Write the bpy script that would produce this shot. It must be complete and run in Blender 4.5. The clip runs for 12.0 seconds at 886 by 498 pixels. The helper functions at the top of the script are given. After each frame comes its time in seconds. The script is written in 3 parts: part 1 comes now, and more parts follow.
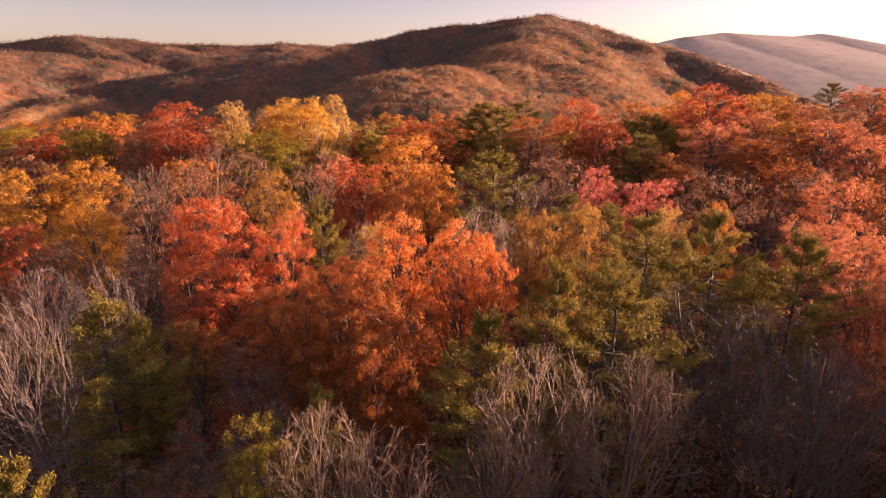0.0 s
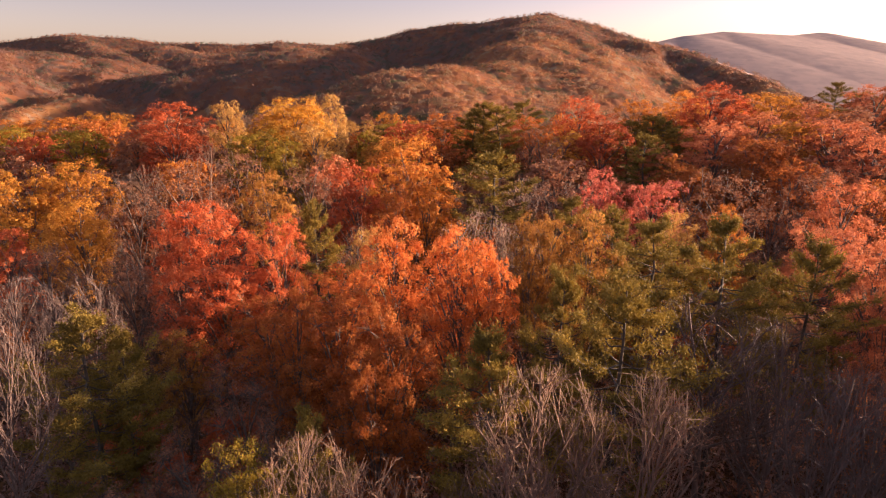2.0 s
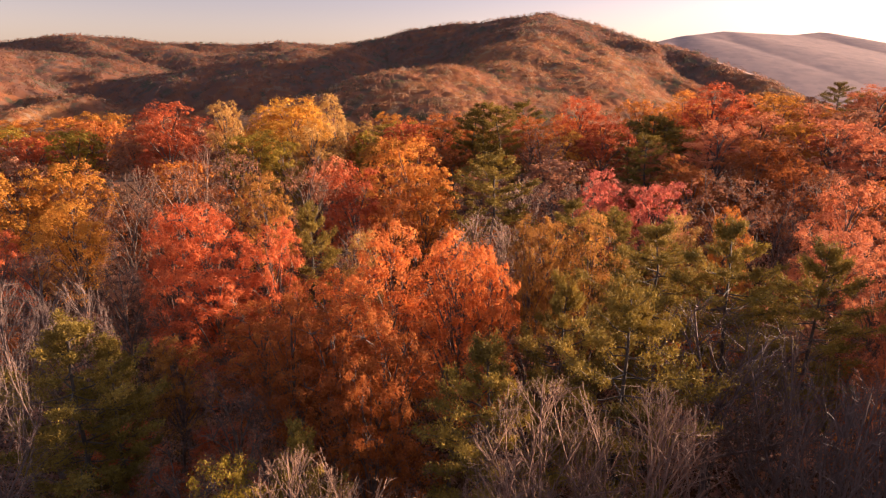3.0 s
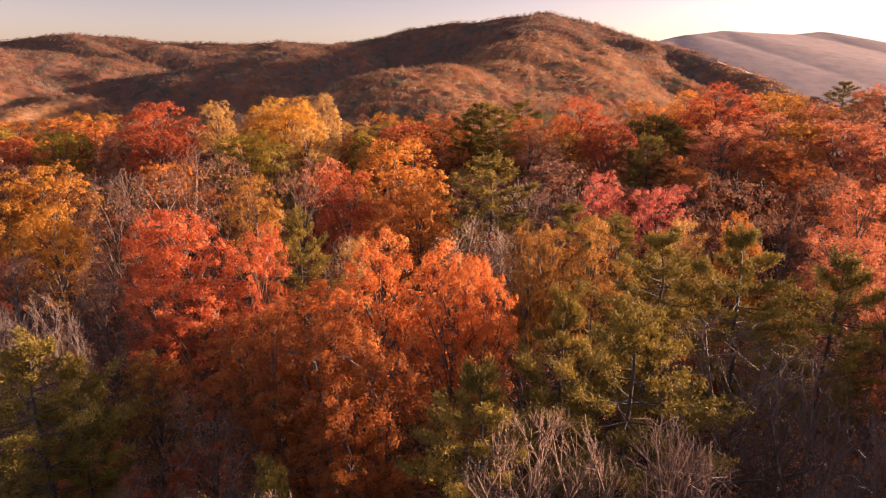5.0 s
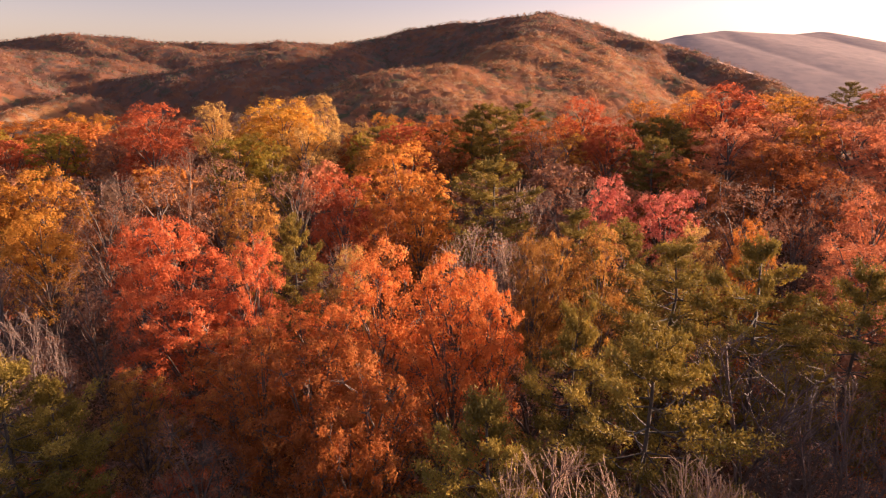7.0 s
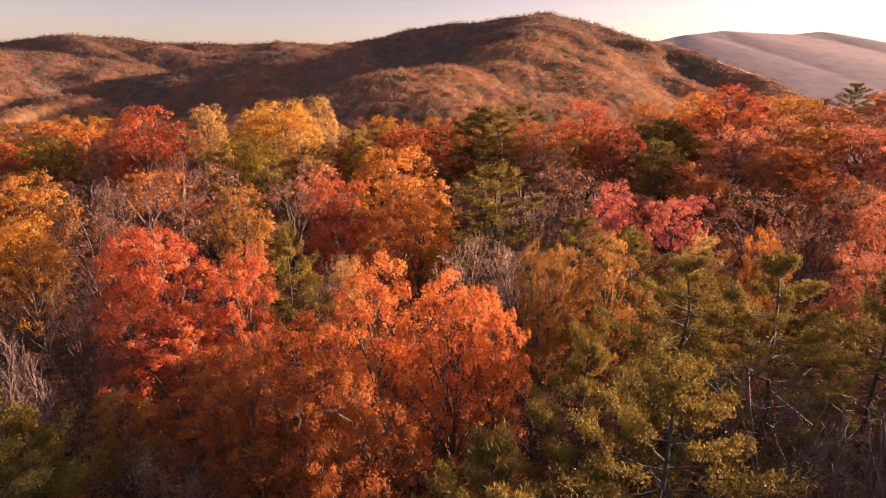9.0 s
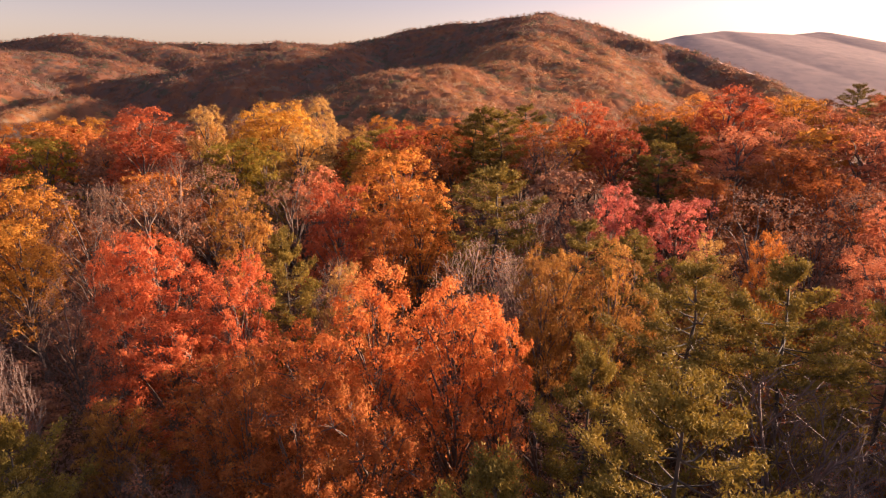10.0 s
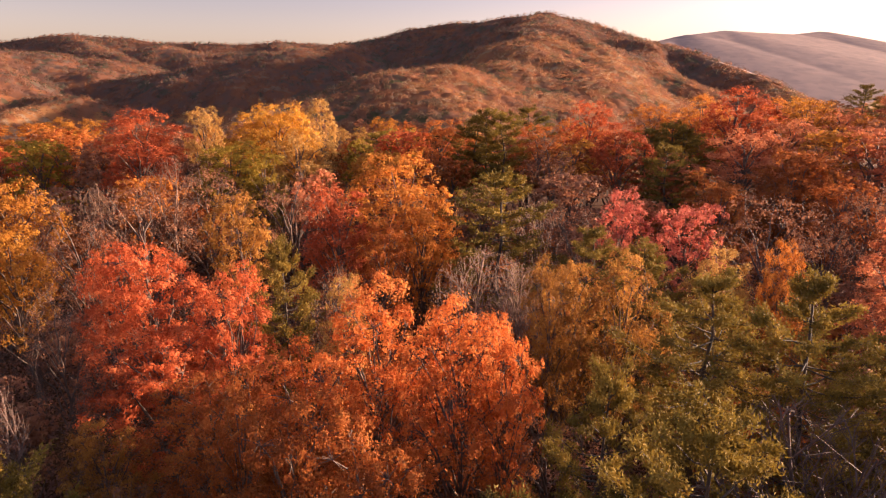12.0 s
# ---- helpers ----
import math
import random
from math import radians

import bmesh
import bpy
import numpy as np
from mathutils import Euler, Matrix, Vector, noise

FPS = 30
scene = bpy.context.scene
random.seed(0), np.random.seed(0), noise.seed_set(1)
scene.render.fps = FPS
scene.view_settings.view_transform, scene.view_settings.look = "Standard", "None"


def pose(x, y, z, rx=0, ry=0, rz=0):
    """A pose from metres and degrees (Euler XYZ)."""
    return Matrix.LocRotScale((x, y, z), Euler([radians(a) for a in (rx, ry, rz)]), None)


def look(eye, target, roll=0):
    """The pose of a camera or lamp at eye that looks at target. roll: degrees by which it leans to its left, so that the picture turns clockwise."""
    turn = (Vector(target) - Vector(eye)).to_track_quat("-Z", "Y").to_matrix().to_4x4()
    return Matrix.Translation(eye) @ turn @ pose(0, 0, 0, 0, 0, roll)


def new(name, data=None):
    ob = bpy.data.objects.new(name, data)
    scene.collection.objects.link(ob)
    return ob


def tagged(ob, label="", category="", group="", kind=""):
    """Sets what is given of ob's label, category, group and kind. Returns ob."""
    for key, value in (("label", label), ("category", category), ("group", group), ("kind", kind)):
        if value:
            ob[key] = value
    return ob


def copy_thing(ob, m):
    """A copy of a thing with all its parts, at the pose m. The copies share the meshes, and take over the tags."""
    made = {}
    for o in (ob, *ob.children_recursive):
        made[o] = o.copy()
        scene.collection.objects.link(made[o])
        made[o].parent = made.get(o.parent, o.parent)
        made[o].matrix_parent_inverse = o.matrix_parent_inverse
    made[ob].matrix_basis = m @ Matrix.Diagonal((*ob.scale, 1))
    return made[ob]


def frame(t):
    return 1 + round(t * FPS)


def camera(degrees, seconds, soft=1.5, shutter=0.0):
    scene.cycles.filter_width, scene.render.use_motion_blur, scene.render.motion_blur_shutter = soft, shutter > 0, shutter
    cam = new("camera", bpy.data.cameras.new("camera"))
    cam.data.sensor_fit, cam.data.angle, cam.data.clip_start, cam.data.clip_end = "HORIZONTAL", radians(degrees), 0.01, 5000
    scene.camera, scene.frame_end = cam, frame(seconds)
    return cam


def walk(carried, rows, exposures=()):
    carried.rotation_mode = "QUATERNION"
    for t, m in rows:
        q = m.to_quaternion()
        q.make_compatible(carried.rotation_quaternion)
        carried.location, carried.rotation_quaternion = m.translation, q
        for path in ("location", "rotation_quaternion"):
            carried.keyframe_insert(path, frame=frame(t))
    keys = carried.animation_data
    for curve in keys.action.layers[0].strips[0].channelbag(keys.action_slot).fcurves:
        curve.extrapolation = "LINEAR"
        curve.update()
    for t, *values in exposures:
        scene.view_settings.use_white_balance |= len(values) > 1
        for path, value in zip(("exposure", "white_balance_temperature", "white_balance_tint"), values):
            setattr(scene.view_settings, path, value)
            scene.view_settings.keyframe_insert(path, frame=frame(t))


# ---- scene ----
cam = camera(72.0, 12.0, 1.25)
METRES, EYE, TILT, LEAN, TURN = 8.4, 28.0, -15.0, 0.0, 0.0
ROWS = [
    (0.0, 0.0000, 0.0000, 0.0000, 0.000, 0.000, -0.000),
    (0.5, 0.0030, 0.0497, 0.0133, -0.007, -0.014, 0.000),
    (1.0, 0.0044, 0.1004, 0.0282, -0.014, -0.028, 0.010),
    (1.5, 0.0063, 0.1505, 0.0409, -0.021, -0.049, 0.020),
    (2.0, 0.0097, 0.2009, 0.0573, -0.028, -0.084, 0.030),
    (2.5, 0.0153, 0.2560, 0.0734, -0.021, -0.098, 0.030),
    (3.0, 0.0220, 0.3141, 0.0880, -0.021, -0.098, 0.030),
    (5.0, 0.0704, 0.5647, 0.1574, -0.028, -0.147, 0.030),
    (5.5, 0.0730, 0.6234, 0.1785, -0.028, -0.147, 0.020),
    (6.0, 0.0686, 0.6792, 0.1975, -0.021, -0.154, 0.020),
    (6.5, 0.0638, 0.7347, 0.2139, -0.021, -0.154, 0.030),
    (7.0, 0.0614, 0.7866, 0.2317, -0.028, -0.147, 0.040),
    (9.0, 0.0546, 0.9942, 0.3144, -0.070, -0.126, 0.090),
    (9.5, 0.0566, 1.0423, 0.3336, -0.070, -0.119, 0.090),
    (10.0, 0.0534, 1.0887, 0.3527, -0.070, -0.112, 0.090),
    (10.5, 0.0473, 1.1354, 0.3738, -0.063, -0.126, 0.090),
    (11.0, 0.0384, 1.1825, 0.3939, -0.056, -0.140, 0.090),
    (11.5, 0.0326, 1.2286, 0.4115, -0.049, -0.126, 0.100),
    (12.0, 0.0280, 1.2706, 0.4266, -0.042, -0.133, 0.100),
]
walk(cam, [(t, pose(0, 0, EYE, TILT, LEAN, TURN) @ pose(METRES * x, METRES * y, METRES * z, 90 + pitch, roll, yaw)) for t, x, y, z, yaw, pitch, roll in ROWS], [(0.0, 2.25, 6450, 21)])

# ---- light ----
SUN_AZ, SUN_EL = 71.0, 11.0          # degrees clockwise from straight ahead, and above the horizon
world = bpy.data.worlds.new("sky")
scene.world = world
world.use_nodes = True
sky = world.node_tree.nodes.new("ShaderNodeTexSky")
sky.sky_type, sky.sun_disc = "NISHITA", False
sky.sun_elevation, sky.sun_rotation = radians(SUN_EL), radians(SUN_AZ)
sky.altitude, sky.air_density, sky.dust_density, sky.ozone_density = 300, 1.0, 3.0, 1.8
back = world.node_tree.nodes["Background"]
back.inputs["Strength"].default_value = 0.085
haze = world.node_tree.nodes.new("ShaderNodeHueSaturation")      # thin evening haze greys the sky
haze.inputs["Saturation"].default_value = 0.6
world.node_tree.links.new(sky.outputs["Color"], haze.inputs["Color"])
warm = world.node_tree.nodes.new("ShaderNodeMix")
warm.data_type, warm.blend_type = "RGBA", "MULTIPLY"
warm.inputs["Factor"].default_value = 1.0
way = world.node_tree.nodes.new("ShaderNodeTexCoord")
height = world.node_tree.nodes.new("ShaderNodeSeparateXYZ")
air = world.node_tree.nodes.new("ShaderNodeValToRGB")           # peach at the skyline, mauve above it, blue overhead
for e, (p, c) in zip([air.color_ramp.elements[0], air.color_ramp.elements[1], air.color_ramp.elements.new(0.5), air.color_ramp.elements.new(0.6)],
                     [(0.03, (1.06, 0.77, 0.63, 1)), (0.9, (1.15, 1.30, 1.75, 1)), (0.16, (0.55, 0.46, 0.50, 1)), (0.4, (0.95, 0.95, 1.12, 1))]):
    e.position, e.color = p, c
world.node_tree.links.new(way.outputs["Generated"], height.inputs[0])
world.node_tree.links.new(height.outputs["Z"], air.inputs["Fac"])
world.node_tree.links.new(air.outputs["Color"], warm.inputs["B"])
world.node_tree.links.new(haze.outputs["Color"], warm.inputs["A"])
world.node_tree.links.new(warm.outputs["Result"], back.inputs["Color"])

sun = new("sun", bpy.data.lights.new("sun", "SUN"))
sun.data.energy, sun.data.angle, sun.data.color = 5.0, radians(0.6), (1.0, 0.75, 0.50)
sun_way = Vector((math.sin(radians(SUN_AZ)) * math.cos(radians(SUN_EL)), math.cos(radians(SUN_AZ)) * math.cos(radians(SUN_EL)), math.sin(radians(SUN_EL))))
sun.matrix_world = look(sun_way * 300, (0, 0, 0))

# ---- materials ----


def nodes_of(name):
    m = bpy.data.materials.new(name)
    m.use_nodes = True
    m.node_tree.nodes.clear()
    n, l = m.node_tree.nodes, m.node_tree.links
    out = n.new("ShaderNodeOutputMaterial")
    return m, n, l, out


def ramp_of(n, stops):
    r = n.new("ShaderNodeValToRGB")
    while len(r.color_ramp.elements) < len(stops):
        r.color_ramp.elements.new(0.5)
    for e, (p, c) in zip(r.color_ramp.elements, stops):
        e.position, e.color = p, (*c, 1)
    return r


def mixed(n, l, a, b, kind, factor):
    m = n.new("ShaderNodeMix")
    m.data_type, m.blend_type = "RGBA", kind
    m.inputs["Factor"].default_value = factor
    l.new(a, m.inputs["A"])
    l.new(b, m.inputs["B"])
    return m.outputs["Result"]


def foliage(name, dark, mid, light, through_share=0.48, patch=1.1):
    """Leaves: tone varies leaf by leaf, in patches through the crown, and from tree to tree."""
    m, n, l, out = nodes_of(name)
    geo, info, tex = n.new("ShaderNodeNewGeometry"), n.new("ShaderNodeObjectInfo"), n.new("ShaderNodeTexCoord")
    noi = n.new("ShaderNodeTexNoise")
    noi.inputs["Scale"].default_value, noi.inputs["Detail"].default_value = 1 / patch, 2.0
    l.new(tex.outputs["Object"], noi.inputs["Vector"])
    spread = n.new("ShaderNodeMath")
    spread.operation = "MULTIPLY_ADD"
    spread.inputs[1].default_value, spread.inputs[2].default_value = 1.5, -0.25
    l.new(noi.outputs["Fac"], spread.inputs[0])
    total = n.new("ShaderNodeMath")
    total.operation = "MULTIPLY_ADD"
    l.new(geo.outputs["Random Per Island"], total.inputs[0])
    total.inputs[1].default_value = 0.18
    l.new(spread.outputs[0], total.inputs[2])
    plus = n.new("ShaderNodeMath")
    plus.operation = "MULTIPLY_ADD"
    l.new(info.outputs["Random"], plus.inputs[0])
    plus.inputs[1].default_value = 0.3
    l.new(total.outputs[0], plus.inputs[2])
    low = n.new("ShaderNodeMath")
    low.operation = "SUBTRACT"
    low.inputs[1].default_value = 0.24
    l.new(plus.outputs[0], low.inputs[0])
    r = ramp_of(n, [(0.0, dark), (0.5, mid), (1.0, light)])
    l.new(low.outputs[0], r.inputs["Fac"])
    p, t, mix = n.new("ShaderNodeBsdfPrincipled"), n.new("ShaderNodeBsdfTranslucent"), n.new("ShaderNodeMixShader")
    p.inputs["Roughness"].default_value = 0.75
    p.inputs["Specular IOR Level"].default_value = 0.12
    l.new(r.outputs["Color"], p.inputs["Base Color"])
    l.new(r.outputs["Color"], t.inputs["Color"])
    mix.inputs["Fac"].default_value = through_share
    l.new(p.outputs[0], mix.inputs[1])
    l.new(t.outputs[0], mix.inputs[2])
    l.new(mix.outputs[0], out.inputs["Surface"])
    return m


def bark(name, dark, light):
    m, n, l, out = nodes_of(name)
    tex, info = n.new("ShaderNodeTexCoord"), n.new("ShaderNodeObjectInfo")
    noi = n.new("ShaderNodeTexNoise")
    noi.inputs["Scale"].default_value, noi.inputs["Detail"].default_value = 2.2, 8.0
    l.new(tex.outputs["Object"], noi.inputs["Vector"])
    r = ramp_of(n, [(0.3, dark), (0.7, light)])
    l.new(noi.outputs["Fac"], r.inputs["Fac"])
    p, b = n.new("ShaderNodeBsdfPrincipled"), n.new("ShaderNodeBump")
    b.inputs["Strength"].default_value, b.inputs["Distance"].default_value = 0.5, 0.03
    l.new(noi.outputs["Fac"], b.inputs["Height"])
    l.new(b.outputs[0], p.inputs["Normal"])
    l.new(r.outputs["Color"], p.inputs["Base Color"])
    p.inputs["Roughness"].default_value = 0.85
    l.new(p.outputs[0], out.inputs["Surface"])
    return m


def litter(name):
    """Fallen leaves and soil."""
    m, n, l, out = nodes_of(name)
    tex = n.new("ShaderNodeTexCoord")
    fine, wide = n.new("ShaderNodeTexNoise"), n.new("ShaderNodeTexNoise")
    fine.inputs["Scale"].default_value, fine.inputs["Detail"].default_value = 3.0, 6.0
    wide.inputs["Scale"].default_value, wide.inputs["Detail"].default_value = 0.05, 5.0
    for q in (fine, wide):
        l.new(tex.outputs["Object"], q.inputs["Vector"])
    a = ramp_of(n, [(0.3, (0.035, 0.02, 0.012)), (0.5, (0.09, 0.045, 0.022)), (0.7, (0.16, 0.075, 0.03))])
    b = ramp_of(n, [(0.35, (0.7, 0.6, 0.5)), (0.65, (1.0, 0.95, 0.9))])
    l.new(fine.outputs["Fac"], a.inputs["Fac"])
    l.new(wide.outputs["Fac"], b.inputs["Fac"])
    p, bump = n.new("ShaderNodeBsdfPrincipled"), n.new("ShaderNodeBump")
    bump.inputs["Distance"].default_value = 0.08
    l.new(fine.outputs["Fac"], bump.inputs["Height"])
    l.new(bump.outputs[0], p.inputs["Normal"])
    l.new(mixed(n, l, a.outputs["Color"], b.outputs["Color"], "MULTIPLY", 1.0), p.inputs["Base Color"])
    p.inputs["Roughness"].default_value = 0.95
    p.inputs["Specular IOR Level"].default_value = 0.06
    l.new(p.outputs[0], out.inputs["Surface"])
    return m


LEAF = {
    "red": foliage("red_leaves", (0.27, 0.050, 0.016), (0.52, 0.115, 0.038), (0.69, 0.215, 0.080)),
    "deepred": foliage("deep_red_leaves", (0.20, 0.036, 0.014), (0.41, 0.085, 0.029), (0.57, 0.165, 0.058)),
    "vermilion": foliage("vermilion_leaves", (0.33, 0.072, 0.016), (0.57, 0.155, 0.036), (0.71, 0.28, 0.080)),
    "rust": foliage("rust_leaves", (0.17, 0.046, 0.013), (0.36, 0.100, 0.024), (0.50, 0.19, 0.042)),
    "orange": foliage("orange_leaves", (0.25, 0.07, 0.015), (0.47, 0.16, 0.028), (0.63, 0.265, 0.05)),
    "amber": foliage("amber_leaves", (0.16, 0.068, 0.018), (0.33, 0.14, 0.03), (0.50, 0.24, 0.05)),
    "gold": foliage("gold_leaves", (0.24, 0.082, 0.014), (0.43, 0.172, 0.026), (0.57, 0.275, 0.044)),
    "yellow": foliage("yellow_leaves", (0.32, 0.125, 0.016), (0.54, 0.245, 0.03), (0.66, 0.36, 0.06)),
    "palegold": foliage("pale_gold_leaves", (0.26, 0.125, 0.032), (0.43, 0.225, 0.06), (0.55, 0.33, 0.105)),
    "olive": foliage("olive_leaves", (0.12, 0.08, 0.012), (0.26, 0.165, 0.022), (0.42, 0.27, 0.036)),
    "salmon": foliage("salmon_leaves", (0.27, 0.078, 0.034), (0.50, 0.155, 0.066), (0.66, 0.27, 0.12)),
    "crimson": foliage("crimson_leaves", (0.27, 0.053, 0.038), (0.48, 0.112, 0.072), (0.62, 0.21, 0.13)),
    "brown": foliage("dry_brown_leaves", (0.14, 0.055, 0.030), (0.29, 0.118, 0.060), (0.42, 0.19, 0.095), 0.35),
    "pine": foliage("pine_needles", (0.080, 0.054, 0.014), (0.20, 0.128, 0.022), (0.36, 0.222, 0.040), 0.25),
}
BARK = bark("brown_bark", (0.05, 0.030, 0.022), (0.145, 0.088, 0.062))
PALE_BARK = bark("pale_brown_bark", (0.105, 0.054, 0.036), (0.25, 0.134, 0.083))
# darker copy of the pale bark, with shade put into its colour
SHADE_BARK = bark("shade_darkened_bark", (0.062, 0.036, 0.029), (0.155, 0.090, 0.066))
DARK_BARK = bark("dark_pine_bark", (0.03, 0.02, 0.014), (0.09, 0.058, 0.038))
GROUND = litter("leaf_litter")

# ---- mesh helpers ----
rng = np.random.default_rng(7)


def unit(v):
    return v / np.maximum(np.linalg.norm(v, axis=-1, keepdims=True), 1e-9)


def mesh_from(name, chunks, material):
    """One mesh out of (vertices, faces) arrays."""
    vs, fs, at = [], [], 0
    for v, f in chunks:
        vs.append(v)
        fs.append((f + at, f.shape[1]))
        at += len(v)
    me = bpy.data.meshes.new(name)
    allv = np.concatenate(vs)
    me.vertices.add(len(allv))
    me.vertices.foreach_set("co", allv.astype(np.float32).ravel())
    loops = np.concatenate([f.ravel() for f, _ in fs]).astype(np.int32)
    sizes = np.concatenate([np.full(len(f), k, np.int32) for f, k in fs])
    me.loops.add(len(loops))
    me.loops.foreach_set("vertex_index", loops)
    me.polygons.add(len(sizes))
    me.polygons.foreach_set("loop_start", np.concatenate([[0], np.cumsum(sizes)[:-1]]).astype(np.int32))
    me.update(calc_edges=True)
    me.validate()
    me.materials.append(material)
    return me


def tube(points, radii, sides=4):
    """A tapered limb along points."""
    p, r = np.asarray(points, float), np.asarray(radii, float)
    d = unit(np.gradient(p, axis=0))
    ref = np.array([0.31, 0.95, 0.1])
    a = unit(np.cross(d, ref))
    b = np.cross(d, a)
    w = np.linspace(0, 2 * np.pi, sides, endpoint=False)
    ring = p[:, None, :] + r[:, None, None] * (np.cos(w)[None, :, None] * a[:, None, :] + np.sin(w)[None, :, None] * b[:, None, :])
    i, j = np.meshgrid(np.arange(len(p) - 1), np.arange(sides), indexing="ij")
    k = (j + 1) % sides
    f = np.stack([i * sides + j, i * sides + k, (i + 1) * sides + k, (i + 1) * sides + j], -1).reshape(-1, 4)
    return ring.reshape(-1, 3), f


def bent(a, b, n, sag, wob):
    """Points from a to b, lifted in the middle and a little uneven."""
    t = np.linspace(0, 1, n)[:, None]
    p = a + (b - a) * t
    p[:, 2] += sag * np.sin(np.pi * t[:, 0])
    p[1:-1] += rng.normal(0, wob, (n - 2, 3))
    return p


def leaf_flakes(centres, normals, size, tumble=0.5):
    """Leaf sprays: one small three-cornered flake each, tumbled about its normal."""
    n = len(centres)
    nn = unit(normals + rng.normal(0, tumble, (n, 3)))
    a = unit(np.cross(nn, rng.normal(0, 1, (n, 3))))
    b = np.cross(nn, a)
    s = size * rng.uniform(0.6, 1.4, (n, 1))
    v = np.stack([centres - a * s, centres + a * s * 0.55 - b * s * 0.6, centres + a * s * 0.5 + b * s * 0.75], 1)
    return v.reshape(-1, 3), np.arange(n * 3).reshape(-1, 3)


# ---- trees ----
# Each shape is (chunks of the trunk, list of (chunks of a limb, chunks of its foliage)).
def leafy_shape(leaves, size, lobes, seed, fine=True, sparse=False):
    """A broadleaf of 18 m with a crown 8 m wide: lobes on limbs, each lobe a cluster of leafy puffs with dark gaps between."""
    global rng
    rng = np.random.default_rng(seed)
    lean = rng.normal(0, 0.35, 2)
    top = np.array([lean[0], lean[1], 13.0])
    trunk = bent(np.array([0, 0, -1.2]), top, 7, 0, 0.12)
    stem = [tube(trunk, np.linspace(0.24, 0.06, 7), 6)]
    cs, rs, limbs = [], [], []
    for i in range(lobes):
        for _ in range(60):
            w, h = rng.uniform(0, 2 * np.pi), rng.uniform(0, 1) ** 0.62
            z = 6.8 + 9.6 * h
            edge = 3.1 * math.sqrt(max(0.05, 1 - ((z - 10.6) / 6.6) ** 2))
            q = edge * rng.uniform(0.35, 1.0) ** 0.45
            c = np.array([math.cos(w) * q + lean[0], math.sin(w) * q + lean[1], z])
            r = rng.uniform(0.95, 1.7) * (1.15 - 0.2 * h)
            if all(np.linalg.norm(c - d) > 0.55 * (r + e) for d, e in zip(cs, rs)):
                break
        cs.append(c), rs.append(r)
    weight = np.array(rs) ** 2 * (0.45 + 0.55 * np.clip((np.array(cs)[:, 2] - 6.8) / 5, 0, 1))
    for c, r, share in zip(cs, rs, weight / weight.sum()):
        z0 = max(4.0, c[2] - 3.0 - rng.uniform(0, 2.0))
        k = np.clip((z0 + 1.2) / 14.2, 0, 1) * 6
        a = trunk[int(k)] + (trunk[min(int(k) + 1, 6)] - trunk[int(k)]) * (k - int(k))
        wood = [tube(bent(a, c, 5, 0.35, 0.12), np.linspace(0.10, 0.03, 5), 4)]
        count = int(leaves * share)
        tips = max(6, int(11 * r))
        d = unit(rng.normal(0, 1, (tips, 3)) + np.array([0, 0, 0.55]))
        ends = c + d * r * rng.uniform(0.62, 1.12, (tips, 1)) * np.array([1, 1, 0.82])
        if fine:
            for e in ends[:8]:
                wood.append(tube(bent(c, e, 3, 0.1, 0.08), [0.028, 0.018, 0.008], 3))
        which = rng.integers(0, tips, count)
        puff = (rng.uniform(0.24, 0.46, tips) * r ** 0.6)[which][:, None]
        out = unit(rng.normal(0, 1, (count, 3)) + 0.55 * d[which] + np.array([0, 0, 0.35]))
        loose = rng.uniform(0, 1, (count, 1)) < 0.16
        spot = ends[which] + out * puff * np.where(loose, rng.uniform(1.0, 1.9, (count, 1)), rng.uniform(0.3, 1.0, (count, 1)) ** 0.5) * np.array([1, 1, 0.72])
        mass = [leaf_flakes(spot, out + 0.4 * d[which] + np.array([0, 0, 0.3]), size, 0.42)]
        if sparse:
            for _ in range(12 if fine else 6):
                e = c + unit(rng.normal(0, 1, 3) + np.array([0, 0, 0.9])) * r * rng.uniform(0.8, 1.6)
                p = bent(c, e, 3, 0.08, 0.08)
                wood.append(tube(p, [0.02, 0.014, 0.007], 3))
                for _ in range(3):
                    s = p[rng.integers(1, 3)]
                    wood.append(tube(np.stack([s, s + unit(rng.normal(0, 1, 3) + np.array([0, 0, 0.8])) * rng.uniform(0.4, 0.9)]), [0.011, 0.005], 3))
        limbs.append((wood, mass))
    return stem, limbs


